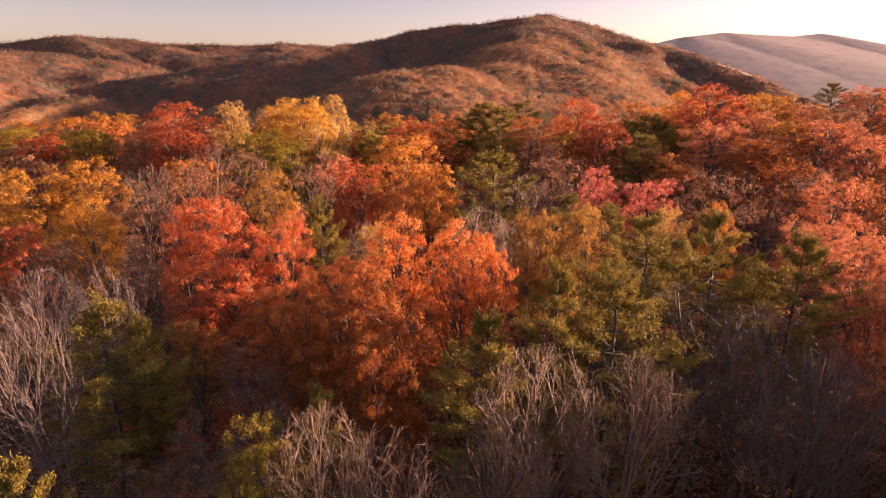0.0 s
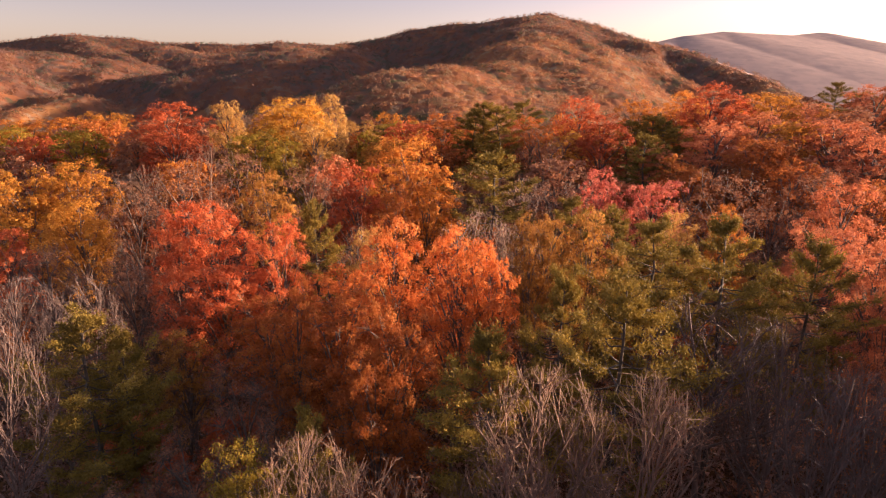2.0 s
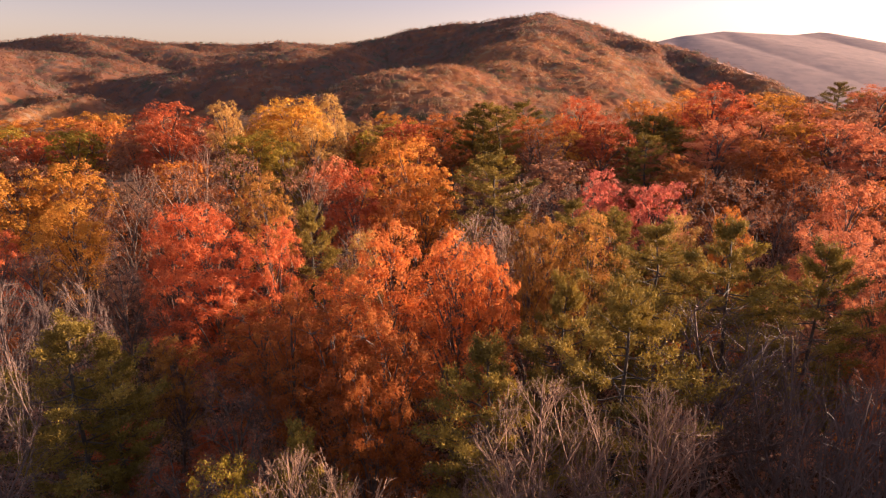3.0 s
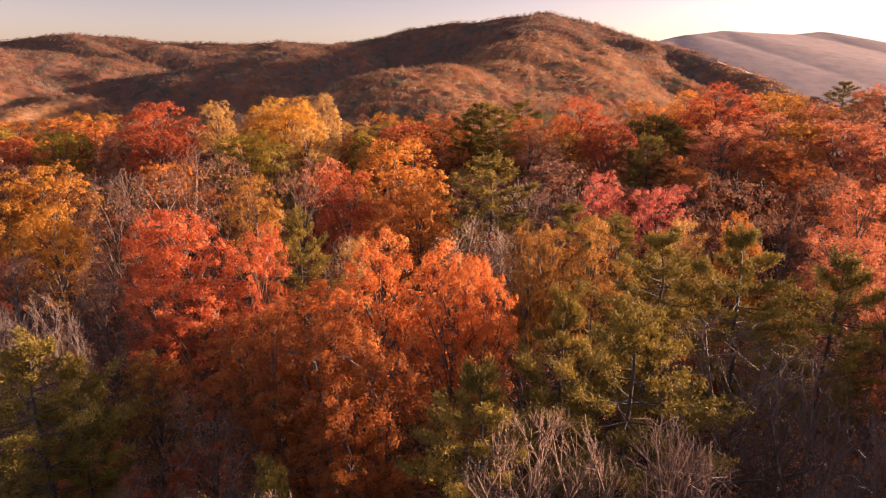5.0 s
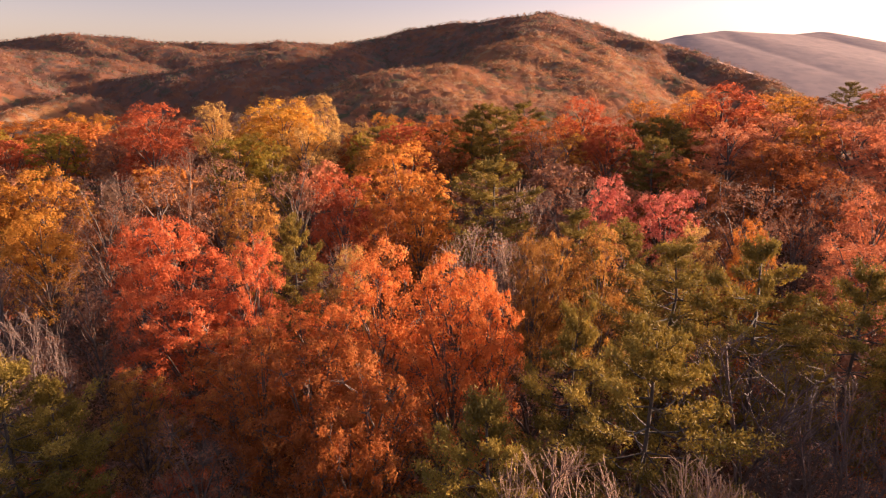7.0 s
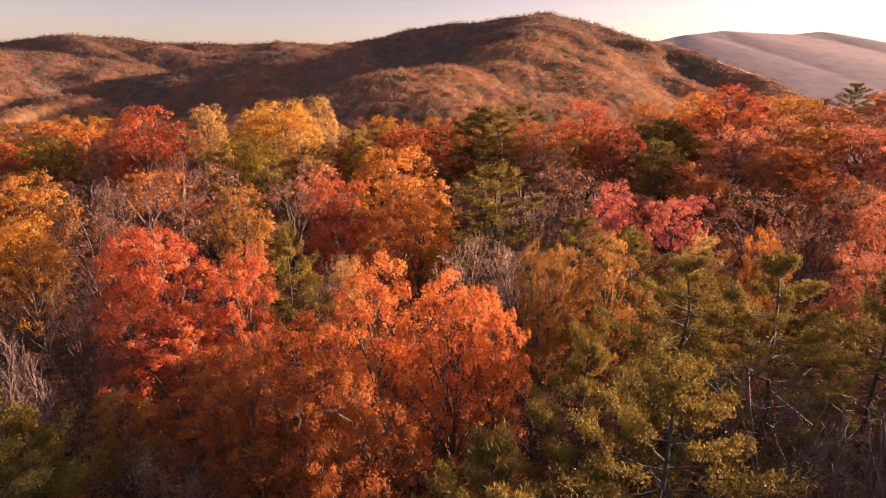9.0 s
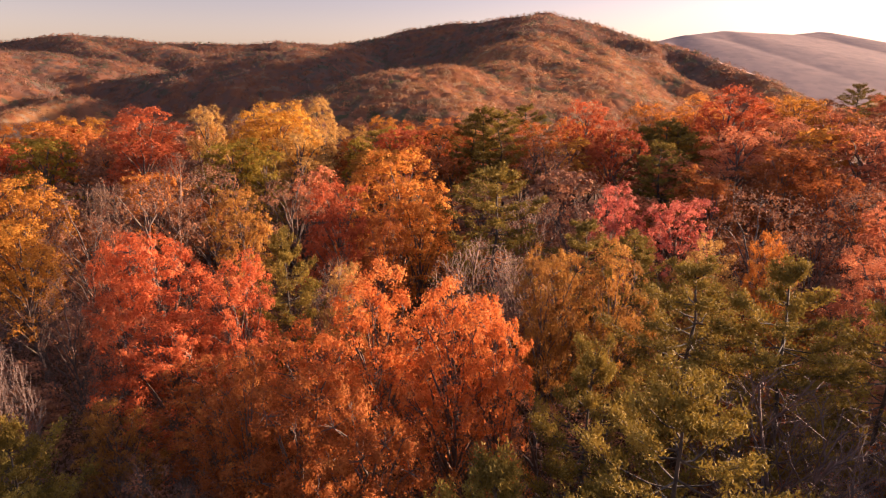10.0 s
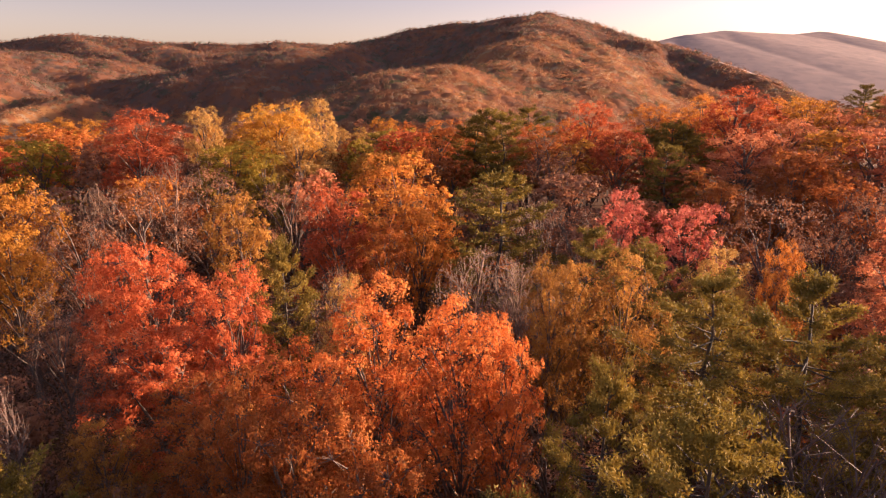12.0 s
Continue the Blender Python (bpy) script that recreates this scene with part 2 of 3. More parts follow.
def pine_shape(whorls, shoots, blades, seed, length=0.26):
    """A scraggy pine of 16 m with a crown 6.5 m wide: tiers of boughs, each a flat upturned spray of needle tufts, dark gaps between."""
    global rng
    rng = np.random.default_rng(seed)
    lean = rng.normal(0, 0.25, 2)
    trunk = bent(np.array([0, 0, -1.2]), np.array([lean[0], lean[1], 15.5]), 9, 0, 0.08)
    stem = [tube(trunk, np.linspace(0.2, 0.03, 9), 6)]
    limbs = []
    for i, z in enumerate(np.linspace(6.4, 14.9, whorls)):
        h = (z - 6.4) / 8.5
        reach = 3.3 * (1 - 0.75 * h ** 4.2) * (0.65 + 0.35 * min(1.0, h * 2.5)) * (0.85 + 0.15 * math.sin(h * 9 + seed))
        start = rng.uniform(0, 6.28)
        k = np.clip((z + 1.2) / 16.7, 0, 1) * 8
        a = trunk[int(k)] + (trunk[min(int(k) + 1, 8)] - trunk[int(k)]) * (k - int(k))
        many = rng.integers(5, 7)
        wood, tufts, ways = [], [], []
        for j in range(many):
            w = start + j * 2 * math.pi / many + rng.normal(0, 0.25)
            r = reach * rng.uniform(0.62, 1.15)
            foot = a + np.array([0, 0, rng.normal(0, 0.18) * (1 - 0.5 * h)])
            e = foot + np.array([math.cos(w) * r, math.sin(w) * r, rng.uniform(0.02, 0.24) * r + 0.9 * h * rng.uniform(0.2, 1)])
            p = bent(foot, e, 5, -0.14 * r, 0.05)
            wood.append(tube(p, np.linspace(0.04, 0.012, 5), 3))
            along, side = unit(p[-1] - p[0]), np.array([-math.sin(w), math.cos(w), 0])
            for s in range(max(9, int(shoots * (0.45 + 0.55 * r / 3.0)))):
                q = 0.30 + 0.74 * rng.uniform(0, 1) ** 0.8
                base = p[0] + (p[-1] - p[0]) * q + np.array([0, 0, -0.14 * r * math.sin(math.pi * min(q, 1))])
                out_way = unit(along * rng.uniform(0.3, 1.0) + side * rng.choice([-1, 1]) * rng.uniform(0.1, 1.1) + np.array([0, 0, rng.uniform(0.0, 0.3)]))
                tip = base + out_way * rng.uniform(0.25, 0.5) * max(0.5, r * 0.42) * (1.3 - 0.5 * q)
                if s % 2:
                    wood.append(tube(np.stack([base, tip]), [0.010, 0.005], 3))
                for g in (0.45, 0.75, 1.0):
                    tufts.append(base + (tip - base) * g + rng.normal(0, 0.05, 3))
                    ways.append(unit(out_way * 0.7 + np.array([0, 0, 0.9]) + rng.normal(0, 0.2, 3)))
        if i == whorls - 1:
            for g in range(16):
                tufts.append(trunk[-1] + rng.normal(0, 0.16, 3) + np.array([0, 0, 0.1]))
                ways.append(unit(np.array([0, 0, 1.0]) + rng.normal(0, 0.3, 3)))
        t, w = np.repeat(np.array(tufts), blades, 0), np.repeat(np.array(ways), blades, 0)
        d = unit(w * 0.75 + rng.normal(0, 0.65, t.shape))
        t = t + rng.normal(0, 0.10, t.shape)
        side = unit(np.cross(d, rng.normal(0, 1, d.shape))) * length * 0.17
        tip = t + d * length * rng.uniform(0.7, 1.2, (len(t), 1))
        v = np.stack([t - side, t + side, tip], 1).reshape(-1, 3)
        limbs.append((wood, [(v, np.arange(len(v)).reshape(-1, 3))]))
    return stem, limbs


def bare_shape(seed, stems, forks):
    """A leafless tree of 16 m, 6.5 m wide: rising stems that fork again and again, their twigs ending on a rounded dome."""
    global rng
    rng = np.random.default_rng(seed)
    fork = np.array([rng.normal(0, 0.15), rng.normal(0, 0.15), rng.uniform(9.2, 10.2)])
    stem = [tube(bent(np.array([0, 0, -1.2]), fork, 6, 0, 0.07), np.linspace(0.17, 0.10, 6), 6)]
    dome, middle = np.array([3.3, 3.3, 4.2]), np.array([fork[0], fork[1], 11.8])

    def room(a, d):
        """How far it is from a along d to the dome."""
        p, q = (a - middle) / dome, d / dome
        u, v, w = q @ q, p @ q, p @ p - 1
        return max(0.3, (-v + math.sqrt(max(v * v - u * w, 0.0))) / u)

    def grow(wood, a, way, length, radius, level):
        n = (7, 5, 3, 2, 2)[level]
        steps, d = [a], way
        for i in range(n - 1):
            d = unit(d + np.array([0, 0, (0.08, 0.06, 0.04, 0.02)[min(level, 3)]]) + rng.normal(0, (0.07, 0.09, 0.11, 0.06)[min(level, 3)], 3))
            steps.append(steps[-1] + d * length / (n - 1))
        p = np.array(steps)
        wood.append(tube(p, np.linspace(radius, radius * 0.5, n), 4 if level < 1 else 3))
        if level >= len(forks):
            return
        spin = rng.uniform(0, 6.28)
        for i in range(forks[level]):
            q = 0.15 + 0.83 * (i + rng.uniform(0, 1)) / forks[level]
            k = q * (n - 1)
            j = min(int(k), n - 2)
            base = p[j] + (p[j + 1] - p[j]) * (k - j)
            along = unit(p[j + 1] - p[j])
            e = unit(np.cross(along, np.array([0.3, 0.9, 0.2])))
            f = np.cross(along, e)
            spin += 2.4 + rng.normal(0, 0.4)
            turn = math.radians(rng.uniform(24, 48))
            d = along * math.cos(turn) + (e * math.cos(spin) + f * math.sin(spin)) * math.sin(turn)
            d = unit(d + np.array([0, 0, 0.10]))
            grow(wood, base, d, min(room(base, d), (4.0, 2.0, 1.0, 0.6)[level]) * rng.uniform(0.7, 1.05), max(radius * 0.5, 0.010), level + 1)

    limbs = []
    for s in range(stems):
        w = s * 2.4 + rng.normal(0, 0.25)
        tilt = 0.10 + 1.30 * (s / (stems - 1)) ** 0.7
        wood = []
        a = fork - np.array([0, 0, 2.4 * s / stems])
        d = unit(np.array([math.cos(w) * tilt, math.sin(w) * tilt, 1.0]))
        grow(wood, a, d, min(room(a, d), 7.0) * 0.95, 0.072, 0)
        limbs.append((wood, []))
    return stem, limbs


SHAPES = {}


def shape(kind, grade, variant):
    """One tree shape, made once. grade: 0 for the near wood, 1 further off, 2 for the deep of the wood."""
    key = (kind, grade, variant)
    if key not in SHAPES:
        seed = 100 * variant + 10 * grade + {"leafy": 1, "sparse": 2, "pine": 3, "bare": 4}[kind]
        if kind == "leafy":
            SHAPES[key] = leafy_shape((27000, 14000, 4200)[grade], (0.066, 0.092, 0.18)[grade], (25, 24, 20)[grade], seed, grade == 0)
        elif kind == "sparse":
            SHAPES[key] = leafy_shape((5200, 3600)[grade], (0.065, 0.085)[grade], (16, 15)[grade], seed, grade == 0, True)
        elif kind == "pine":
            SHAPES[key] = pine_shape(11, (27, 20)[grade], (8, 6)[grade], seed, (0.15, 0.20)[grade])
        else:
            SHAPES[key] = bare_shape(seed, (7, 6)[grade], ((6, 5, 4), (6, 4, 3))[grade])
        stem, limbs = SHAPES[key]
        p = np.concatenate([c[0] for wood, mass in limbs for c in (mass or wood)])
        SHAPES[key] = stem, limbs, np.percentile(p[:, 2], 94 if kind == "bare" else 99.6), 2 * np.percentile(np.hypot(p[:, 0], p[:, 1]), 96)
    return SHAPES[key]


WORDS = {"leafy": "autumn_tree", "sparse": "thin_leaved_tree", "pine": "pine_tree", "bare": "bare_tree"}
MODELS = {}


def piece(name, chunks, material, parent, smooth=False):
    ob = new(name, mesh_from(name, chunks, material))
    ob.parent = parent
    if smooth:
        ob.data.shade_smooth()
    return ob


def model(kind, grade, variant, tone, label, group, skin, word):
    """A tree with its parts; the first of its look is built, later ones are copied from it."""
    key = (kind, grade, variant, tone, label)
    if key not in MODELS:
        stem, limbs, _, _ = shape(kind, grade, variant)
        base = new(word or WORDS[kind])
        base.empty_display_size = 0.5
        tagged(base, label, "tree", group)
        if grade == 0:
            piece("trunk", stem, skin, base, True)
            for wood, mass in limbs:
                limb = piece("bough" if kind == "pine" else "limb", wood, skin, base, True)
                if mass:
                    tagged(piece("needle_tuft" if kind == "pine" else "leaf_spray", mass, LEAF[tone], limb), kind="stuff")
        else:
            piece("trunk", stem + [c for wood, _ in limbs for c in wood], skin, base, True)
            masses = [c for _, mass in limbs for c in mass]
            if masses:
                tagged(piece("crown", masses, LEAF[tone], base), kind="stuff")
        MODELS[key] = base
        return base, True
    return MODELS[key], False


def plant(kind, grade, tone, label, group, x, y, top, width, skin=None, word=""):
    """Stands one tree on the ground at x, y, its tip at the height top and its crown that wide."""
    z = float(ground_z(x, y))
    variant = int(pick.integers(0, (4, 3, 2)[grade]))
    _, _, high, wide = shape(kind, grade, variant)
    ob, fresh = model(kind, grade, variant, tone, label, group, skin or BARK, word)
    s = width / wide
    m = pose(x, y, z, 0, 0, float(pick.uniform(0, 360))) @ Matrix.Diagonal((s, s, max(top - z, 3.0) / high, 1))
    if fresh:
        ob.matrix_basis = m
    else:
        ob = copy_thing(ob, m @ Matrix.Diagonal((1 / ob.scale.x, 1 / ob.scale.y, 1 / ob.scale.z, 1)))
    return ob


# ---- lie of the land ----
# crest lines: metres to the right, ahead and up
MAIN_CREST = [(-257, 1500, 106), (-107, 1450, 126), (-42, 1400, 139), (19, 1380, 144), (78, 1360, 146), (134, 1330, 151), (199, 1300, 155), (250, 1270, 144), (300, 1240, 123), (333, 1200, 109), (367, 1140, 92), (397, 1080, 75), (421, 1020, 56), (441, 960, 38), (459, 880, 14)]
SHOULDER = [(-157, 1440, 113), (-205, 1200, 88), (-279, 1110, 72), (-372, 1090, 54), (-470, 1090, 42), (-534, 1100, 34), (-575, 1090, 20), (-622, 1040, -5), (-670, 980, -27), (-724, 940, -48)]
SPUR = [(-79, 500, 4), (-58, 520, 20), (-31, 540, 31), (-2, 570, 33), (30, 610, 32), (64, 680, 40), (101, 760, 56)]
SUMMIT_RIDGE = [(199, 1300, 154), (174, 1150, 135), (145, 1000, 110), (119, 870, 81), (101, 760, 56)]
SPUR_RIGHT = [(101, 760, 56), (128, 720, 45), (149, 680, 27), (170, 640, 10)]
RIGHT_RIDGE = [(281, 1255, 134), (310, 1150, 86), (335, 1060, 49), (356, 980, 22), (369, 920, 6)]
LEFT_BUTTRESS = [(-1090, 1900, 162), (-920, 1700, 117), (-780, 1550, 89), (-662, 1450, 60)]
SECOND_BUTTRESS = [(-848, 1950, 140), (-720, 1740, 112), (-600, 1600, 80), (-520, 1500, 52)]
THIRD_BUTTRESS = [(-487, 1950, 145), (-440, 1780, 118), (-390, 1650, 84)]
LEFT_RIDGE = [(-917, 1000, 90), (-841, 1080, 85), (-789, 1140, 81), (-734, 1180, 77), (-674, 1220, 68), (-620, 1260, 57), (-572, 1300, 44), (-513, 1320, 23)]
LEFT_SKYLINE = [(-1648, 1900, 129), (-1311, 1900, 140), (-1221, 1920, 154), (-1090, 1900, 164), (-1023, 1930, 159), (-954, 1960, 157), (-848, 1950, 141), (-692, 1900, 138), (-592, 1900, 133), (-487, 1950, 145), (-395, 2000, 141), (-260, 2050, 132)]
LEFT_KNOB = [(-818, 1640, 96), (-718, 1650, 116), (-572, 1600, 91), (-450, 1620, 98), (-345, 1600, 89)]
FAR_MOUNTAIN = [(603, 2300, 113), (821, 2450, 178), (976, 2550, 208), (1165, 2680, 233), (1365, 2800, 234), (1595, 2950, 238), (1780, 3050, 258), (1983, 3150, 229), (2168, 3250, 192), (2361, 3350, 158), (2624, 3450, 115)]
CRESTS = [(MAIN_CREST, 0.48), (SHOULDER, 0.46), (SUMMIT_RIDGE, 0.42), (SPUR, 0.36), (SPUR_RIGHT, 0.36), (RIGHT_RIDGE, 0.40), (LEFT_RIDGE, 0.30), (LEFT_SKYLINE, 0.44), (LEFT_KNOB, 0.40), (LEFT_BUTTRESS, 0.50), (SECOND_BUTTRESS, 0.50), (THIRD_BUTTRESS, 0.50), (FAR_MOUNTAIN, 0.24)]


def step(a, b, t):
    t = np.clip((t - a) / (b - a), 0, 1)
    return t * t * (3 - 2 * t)


def rumple(x, y, size, seed):
    """Smooth relief out of a few crossed waves."""
    g = np.random.default_rng(seed)
    h = np.zeros_like(x)
    for i in range(9):
        w, k = g.uniform(0, 2 * np.pi), 2 * np.pi / (size * g.uniform(0.5, 1.8))
        h = h + np.sin(k * (x * np.cos(w) + y * np.sin(w)) + g.uniform(0, 6.28)) / 3
    return h


def ground_z(x, y):
    x, y = np.asarray(x, float), np.asarray(y, float)
    r = np.hypot(x, y)
    near = 1.0 + 4.5 * step(62, 105, y) + 5.0 * step(25, 85, x) * step(5, 110, y) + 0.5 * rumple(x, y, 38, 3)
    away = step(135, 300, y) + step(150, 330, -y) + step(130, 320, np.abs(x))
    low = -42 + 7 * rumple(x, y, 260, 5)
    h = near + (low - near) * np.clip(away, 0, 1)
    hills = np.full_like(h, -1e9)
    calm = (1 - step(1600, 2300, r)) * (1 - step(330, 450, x) * step(1000, 1250, y))
    gully = 1 + 0.16 * calm * rumple(x, y, 170, 8)
    for line, slope in CRESTS:
        a, b = np.array(line[:-1], float), np.array(line[1:], float)
        for p, q in zip(a, b):
            d = q[:2] - p[:2]
            t = np.clip(((x - p[0]) * d[0] + (y - p[1]) * d[1]) / (d @ d), 0, 1)
            dist = np.hypot(x - p[0] - t * d[0], y - p[1] - t * d[1])
            hills = np.maximum(hills, p[2] + t * (q[2] - p[2]) - slope * gully * (np.sqrt(dist * dist + 900) - 30))
    hills = hills + 2.0 * calm * rumple(x, y, 120, 11) * step(400, 600, r)
    return np.where(r > 330, np.maximum(h, hills), h)


front = np.concatenate([np.linspace(-46, 46, 190), np.linspace(46, 314, 50)[1:-1]])
reach = np.concatenate([[0.5], np.geomspace(6, 400, 45), np.linspace(420, 2080, 100), np.linspace(2110, 3400, 45), [3600, 3900, 4300, 4700]])
A, D = np.meshgrid(np.radians(front), reach, indexing="ij")
gx, gy = D * np.sin(A), D * np.cos(A)
gv = np.stack([gx, gy, ground_z(gx, gy)], -1).reshape(-1, 3)
na, nd = len(front), len(reach)
ii, jj = np.meshgrid(np.arange(na), np.arange(nd - 1), indexing="ij")
kk = (ii + 1) % na
gf = np.stack([ii * nd + jj, ii * nd + jj + 1, kk * nd + jj + 1, kk * nd + jj], -1).reshape(-1, 4)
gf = np.concatenate([gf[:, ::-1]])
ground = new("ground", mesh_from("ground", [(gv, gf), (np.array([[0, 0, float(ground_z(0, 0))]]) + np.array([[0.6, 0, 0], [-0.4, 0.5, 0], [-0.4, -0.5, 0]]), np.array([[0, 1, 2]]))], GROUND))
tagged(ground, "forest floor of brown fallen leaves rising into hills", "ground", kind="structure")
for poly in ground.data.polygons:
    poly.use_smooth = True

# ---- the near wood: right, ahead, height of the tip, width of the crown ----
RED = [(-20.2, 46.5, 19.4, 4.8), (-16.6, 45.5, 19.9, 7), (-11.3, 43, 19.2, 5.3), (-15.3, 41.5, 16.3, 7.6), (-38.9, 54, 16, 5.6)]
DEEP_RED = [(-40.6, 97, 25.5, 13.1), (-37.4, 88, 22.1, 10), (-8.1, 58, 21, 6.7), (23.8, 95, 23.7, 8.2), (26.1, 118, 25.9, 8.5), (43.8, 105, 28.2, 12.7)]
VERMILION = [(-3.3, 37.5, 19.9, 6.6), (0.5, 34.5, 20.5, 6.2), (2.8, 34, 19.6, 2.3), (-5.6, 35.5, 18, 5.8)]
RUST = [(-5.6, 31, 17.8, 5.7), (-2.4, 29, 17.5, 5.4), (-7.5, 32.5, 18, 4.1), (-11, 37, 15.1, 6.2), (-0.4, 104, 23.6, 10.4), (-57.4, 108, 21.3, 11.8), (13.7, 97, 23.3, 8.4), (-4.4, 56, 19, 5.2), (39.6, 80, 21.4, 8.8), (41.5, 73, 19.3, 8.1), (45.2, 66, 18, 6.8), (30.6, 76, 18.6, 6.3), (-3.4, 27.5, 16.4, 4.1)]
ORANGE = [(-2.9, 64, 23, 9.6), (24, 51, 18.4, 3.4), (34.9, 112, 25.5, 9.1), (44.1, 118, 26.9, 9), (-1.4, 61, 19.9, 6.2), (-78.6, 118, 21.8, 15), (58.9, 120, 26.3, 7.5)]
GOLD = [(-41.5, 62, 20, 8), (-38.2, 64, 20.5, 7.7), (-34, 58, 17.6, 6.5), (-65, 122, 22.9, 11), (56.8, 107, 26.7, 9.6), (-11.1, 130, 22.5, 7.1), (-49.8, 66, 19.2, 7.3)]
YELLOW = [(-23, 97, 26.2, 10.5), (-27.3, 99, 24.9, 8), (-19.8, 98, 25.1, 7.5)] 
AMBER = [(7.8, 45.5, 18.8, 4.7), (10.4, 44, 19.4, 5.2), (6.2, 43.5, 19.1, 3.3), (-18.3, 66, 19.2, 6), (-16.5, 36.9, 13.4, 4.6)]
PALEGOLD = [(-19, 112, 26.4, 5.5), (-34.4, 102, 25.5, 6.4), (-15.4, 118, 21.5, 9.6), (19.2, 52, 17.6, 4.9), (-18.3, 90, 23, 9), (-5.6, 46, 17.9, 2.6)]
OLIVE = [(-26.2, 86, 21.9, 9), (-21.4, 84, 21.1, 6.1), (-77.9, 112, 20.8, 10.2), (-6.7, 115, 21.6, 9.4), (-6.6, 19.6, 16.2, 3.2)]
SALMON = [(37.4, 58, 19.6, 6.4), (32.2, 51, 16.8, 7.3), (32.6, 45, 17.1, 5.1), (54.3, 86, 23.5, 13.3), (73.1, 108, 28, 12.6), (65.3, 112, 24.8, 11.1), (39.8, 92, 22.9, 10.9), (26.7, 36, 16.2, 4.2), (55.6, 80, 21.8, 9.5), (50.3, 100, 23.8, 10)]
CRIMSON = [(16, 65, 19.6, 5.1), (21.6, 63.5, 18.6, 6.8)]
SPARSE = [(-30.4, 60, 19, 6.4), (-28.1, 67, 19.5, 8.1), (-39, 68, 19, 5.7), (-23.5, 72, 20.4, 8), (28.1, 61, 19.5, 8.5), (32.8, 60, 18.4, 5), (14.4, 90, 21.8, 9), (12.1, 63, 18.5, 7), (-15.5, 75, 19.8, 7.6), (-32.7, 50, 15.1, 5.7), (-7.2, 48, 17.4, 4.6), (-25, 49, 15.9, 4.7), (48.3, 88, 21.2, 8), (-10, 30, 15.1, 5.1), (-15, 26, 11, 5), (-9.5, 24, 12, 5), (-12.2, 27.5, 11.5, 5), (-7.6, 27, 12.5, 4.5), (41.9, 70, 18.7, 7.1)]
LOW_RED = [(-18.2, 32.9, 9.6, 5), (-14.6, 30.5, 9, 4.6), (-11.8, 33, 9.6, 4.4), (-4.5, 25.5, 10, 4.4)]
BARE = [(3.7, 21.2, 17.7, 4.8), (7.2, 21.4, 17.6, 4.4), (2.1, 19.9, 16, 3), (-4.2, 18.5, 16.8, 2.7), (-1.7, 17.5, 16.7, 2.7), (8.7, 64, 18.2, 6.6), (2.9, 50, 17.7, 5.7), (5.6, 49, 16.9, 4.7), (-28.1, 74, 20.9, 5.4), (-33.4, 70, 18.7, 5.2)]
# right-hand trees with shade painted in; the last three, at left, just toned down
DARKENED_BARE = [(13.6, 29.7, 17.5, 6.4), (14.1, 21, 18.2, 3), (17, 22.5, 16.9, 3), (14.9, 26.1, 17.4, 4), (-23.2, 33, 17.6, 4.4), (-20.3, 34.3, 16.8, 3), (-18.9, 25, 18, 3.2)]
PINE = [(8.1, 27.7, 19.9, 6), (13.8, 39.8, 19.7, 6.8), (17.4, 37, 20.3, 5.8), (22.4, 37, 19.1, 5.3), (4.8, 62, 21.6, 7.6), (-9.8, 49.3, 19.2, 4.6), (1.9, 23.8, 18.6, 4.6), (-17.4, 28.6, 17.4, 6.2), (5.8, 31.5, 19.1, 3.9), (-4.9, 21.5, 16.6, 2.9), (-13.4, 17, 16.4, 2.7), (28.5, 88, 21.3, 6), (6.7, 98, 25.3, 11.5), (33.8, 102, 23.3, 10.6), (82.7, 134, 28.4, 7.2), (-10.6, 112, 21.1, 7.1), (15.8, 120, 24.9, 8.7), (-16.2, 30.2, 16, 3.4), (12.1, 57, 18, 6.9), (15.3, 54, 17.8, 6.6), (85.7, 128, 26.5, 6.9), (4, 100, 24.1, 7.2), (9.7, 97, 24.8, 7.4), (30.1, 100, 22.4, 7.3), (37.1, 102, 22.6, 7.4)]
pick = np.random.default_rng(21)
STANDS = [
    (RED, "leafy", "red", "scarlet autumn tree with a dense lobed crown"),
    (DEEP_RED, "leafy", "deepred", "deep red autumn tree with a broad crown"),
    (VERMILION, "leafy", "vermilion", "bright orange-red autumn tree with a full crown"),
    (RUST, "leafy", "rust", "rust-coloured autumn tree standing in the wood"),
    (ORANGE, "leafy", "orange", "orange-leaved tree with a lumpy crown"),
    (GOLD, "leafy", "gold", "golden yellow autumn tree with a broad crown"),
    (AMBER, "leafy", "amber", "dull amber-orange tree with a mottled crown"),
    (YELLOW, "leafy", "yellow", "bright yellow autumn tree with an airy crown"),
    (PALEGOLD, "leafy", "palegold", "pale straw-yellow tree with thin leaves"),
    (OLIVE, "leafy", "olive", "olive-green tree turning yellow"),
    (SALMON, "leafy", "salmon", "salmon-red autumn tree with a rounded crown"),
    (CRIMSON, "leafy", "crimson", "crimson-pink autumn tree with a small crown"),
    (SPARSE, "sparse", "brown", "nearly leafless tree holding dry brown leaves"),
    (LOW_RED, "leafy", "deepred", "low dark red tree under the canopy"),
    (BARE, "bare", "", "bare tan-brown tree with upswept twigs"),
    (DARKENED_BARE, "bare", "", "bare grey-brown tree with dense fine twigs, bark darkened for shade"),
    (PINE, "pine", "pine", "olive-green pine with upturned tufted branches"),
]
SPREAD = {"leafy": 1.1, "sparse": 1.15, "bare": 1.3, "pine": 1.28}
WIDEST = {"leafy": 13.0, "sparse": 10.0, "bare": 8.0, "pine": 9.6}
placed = []
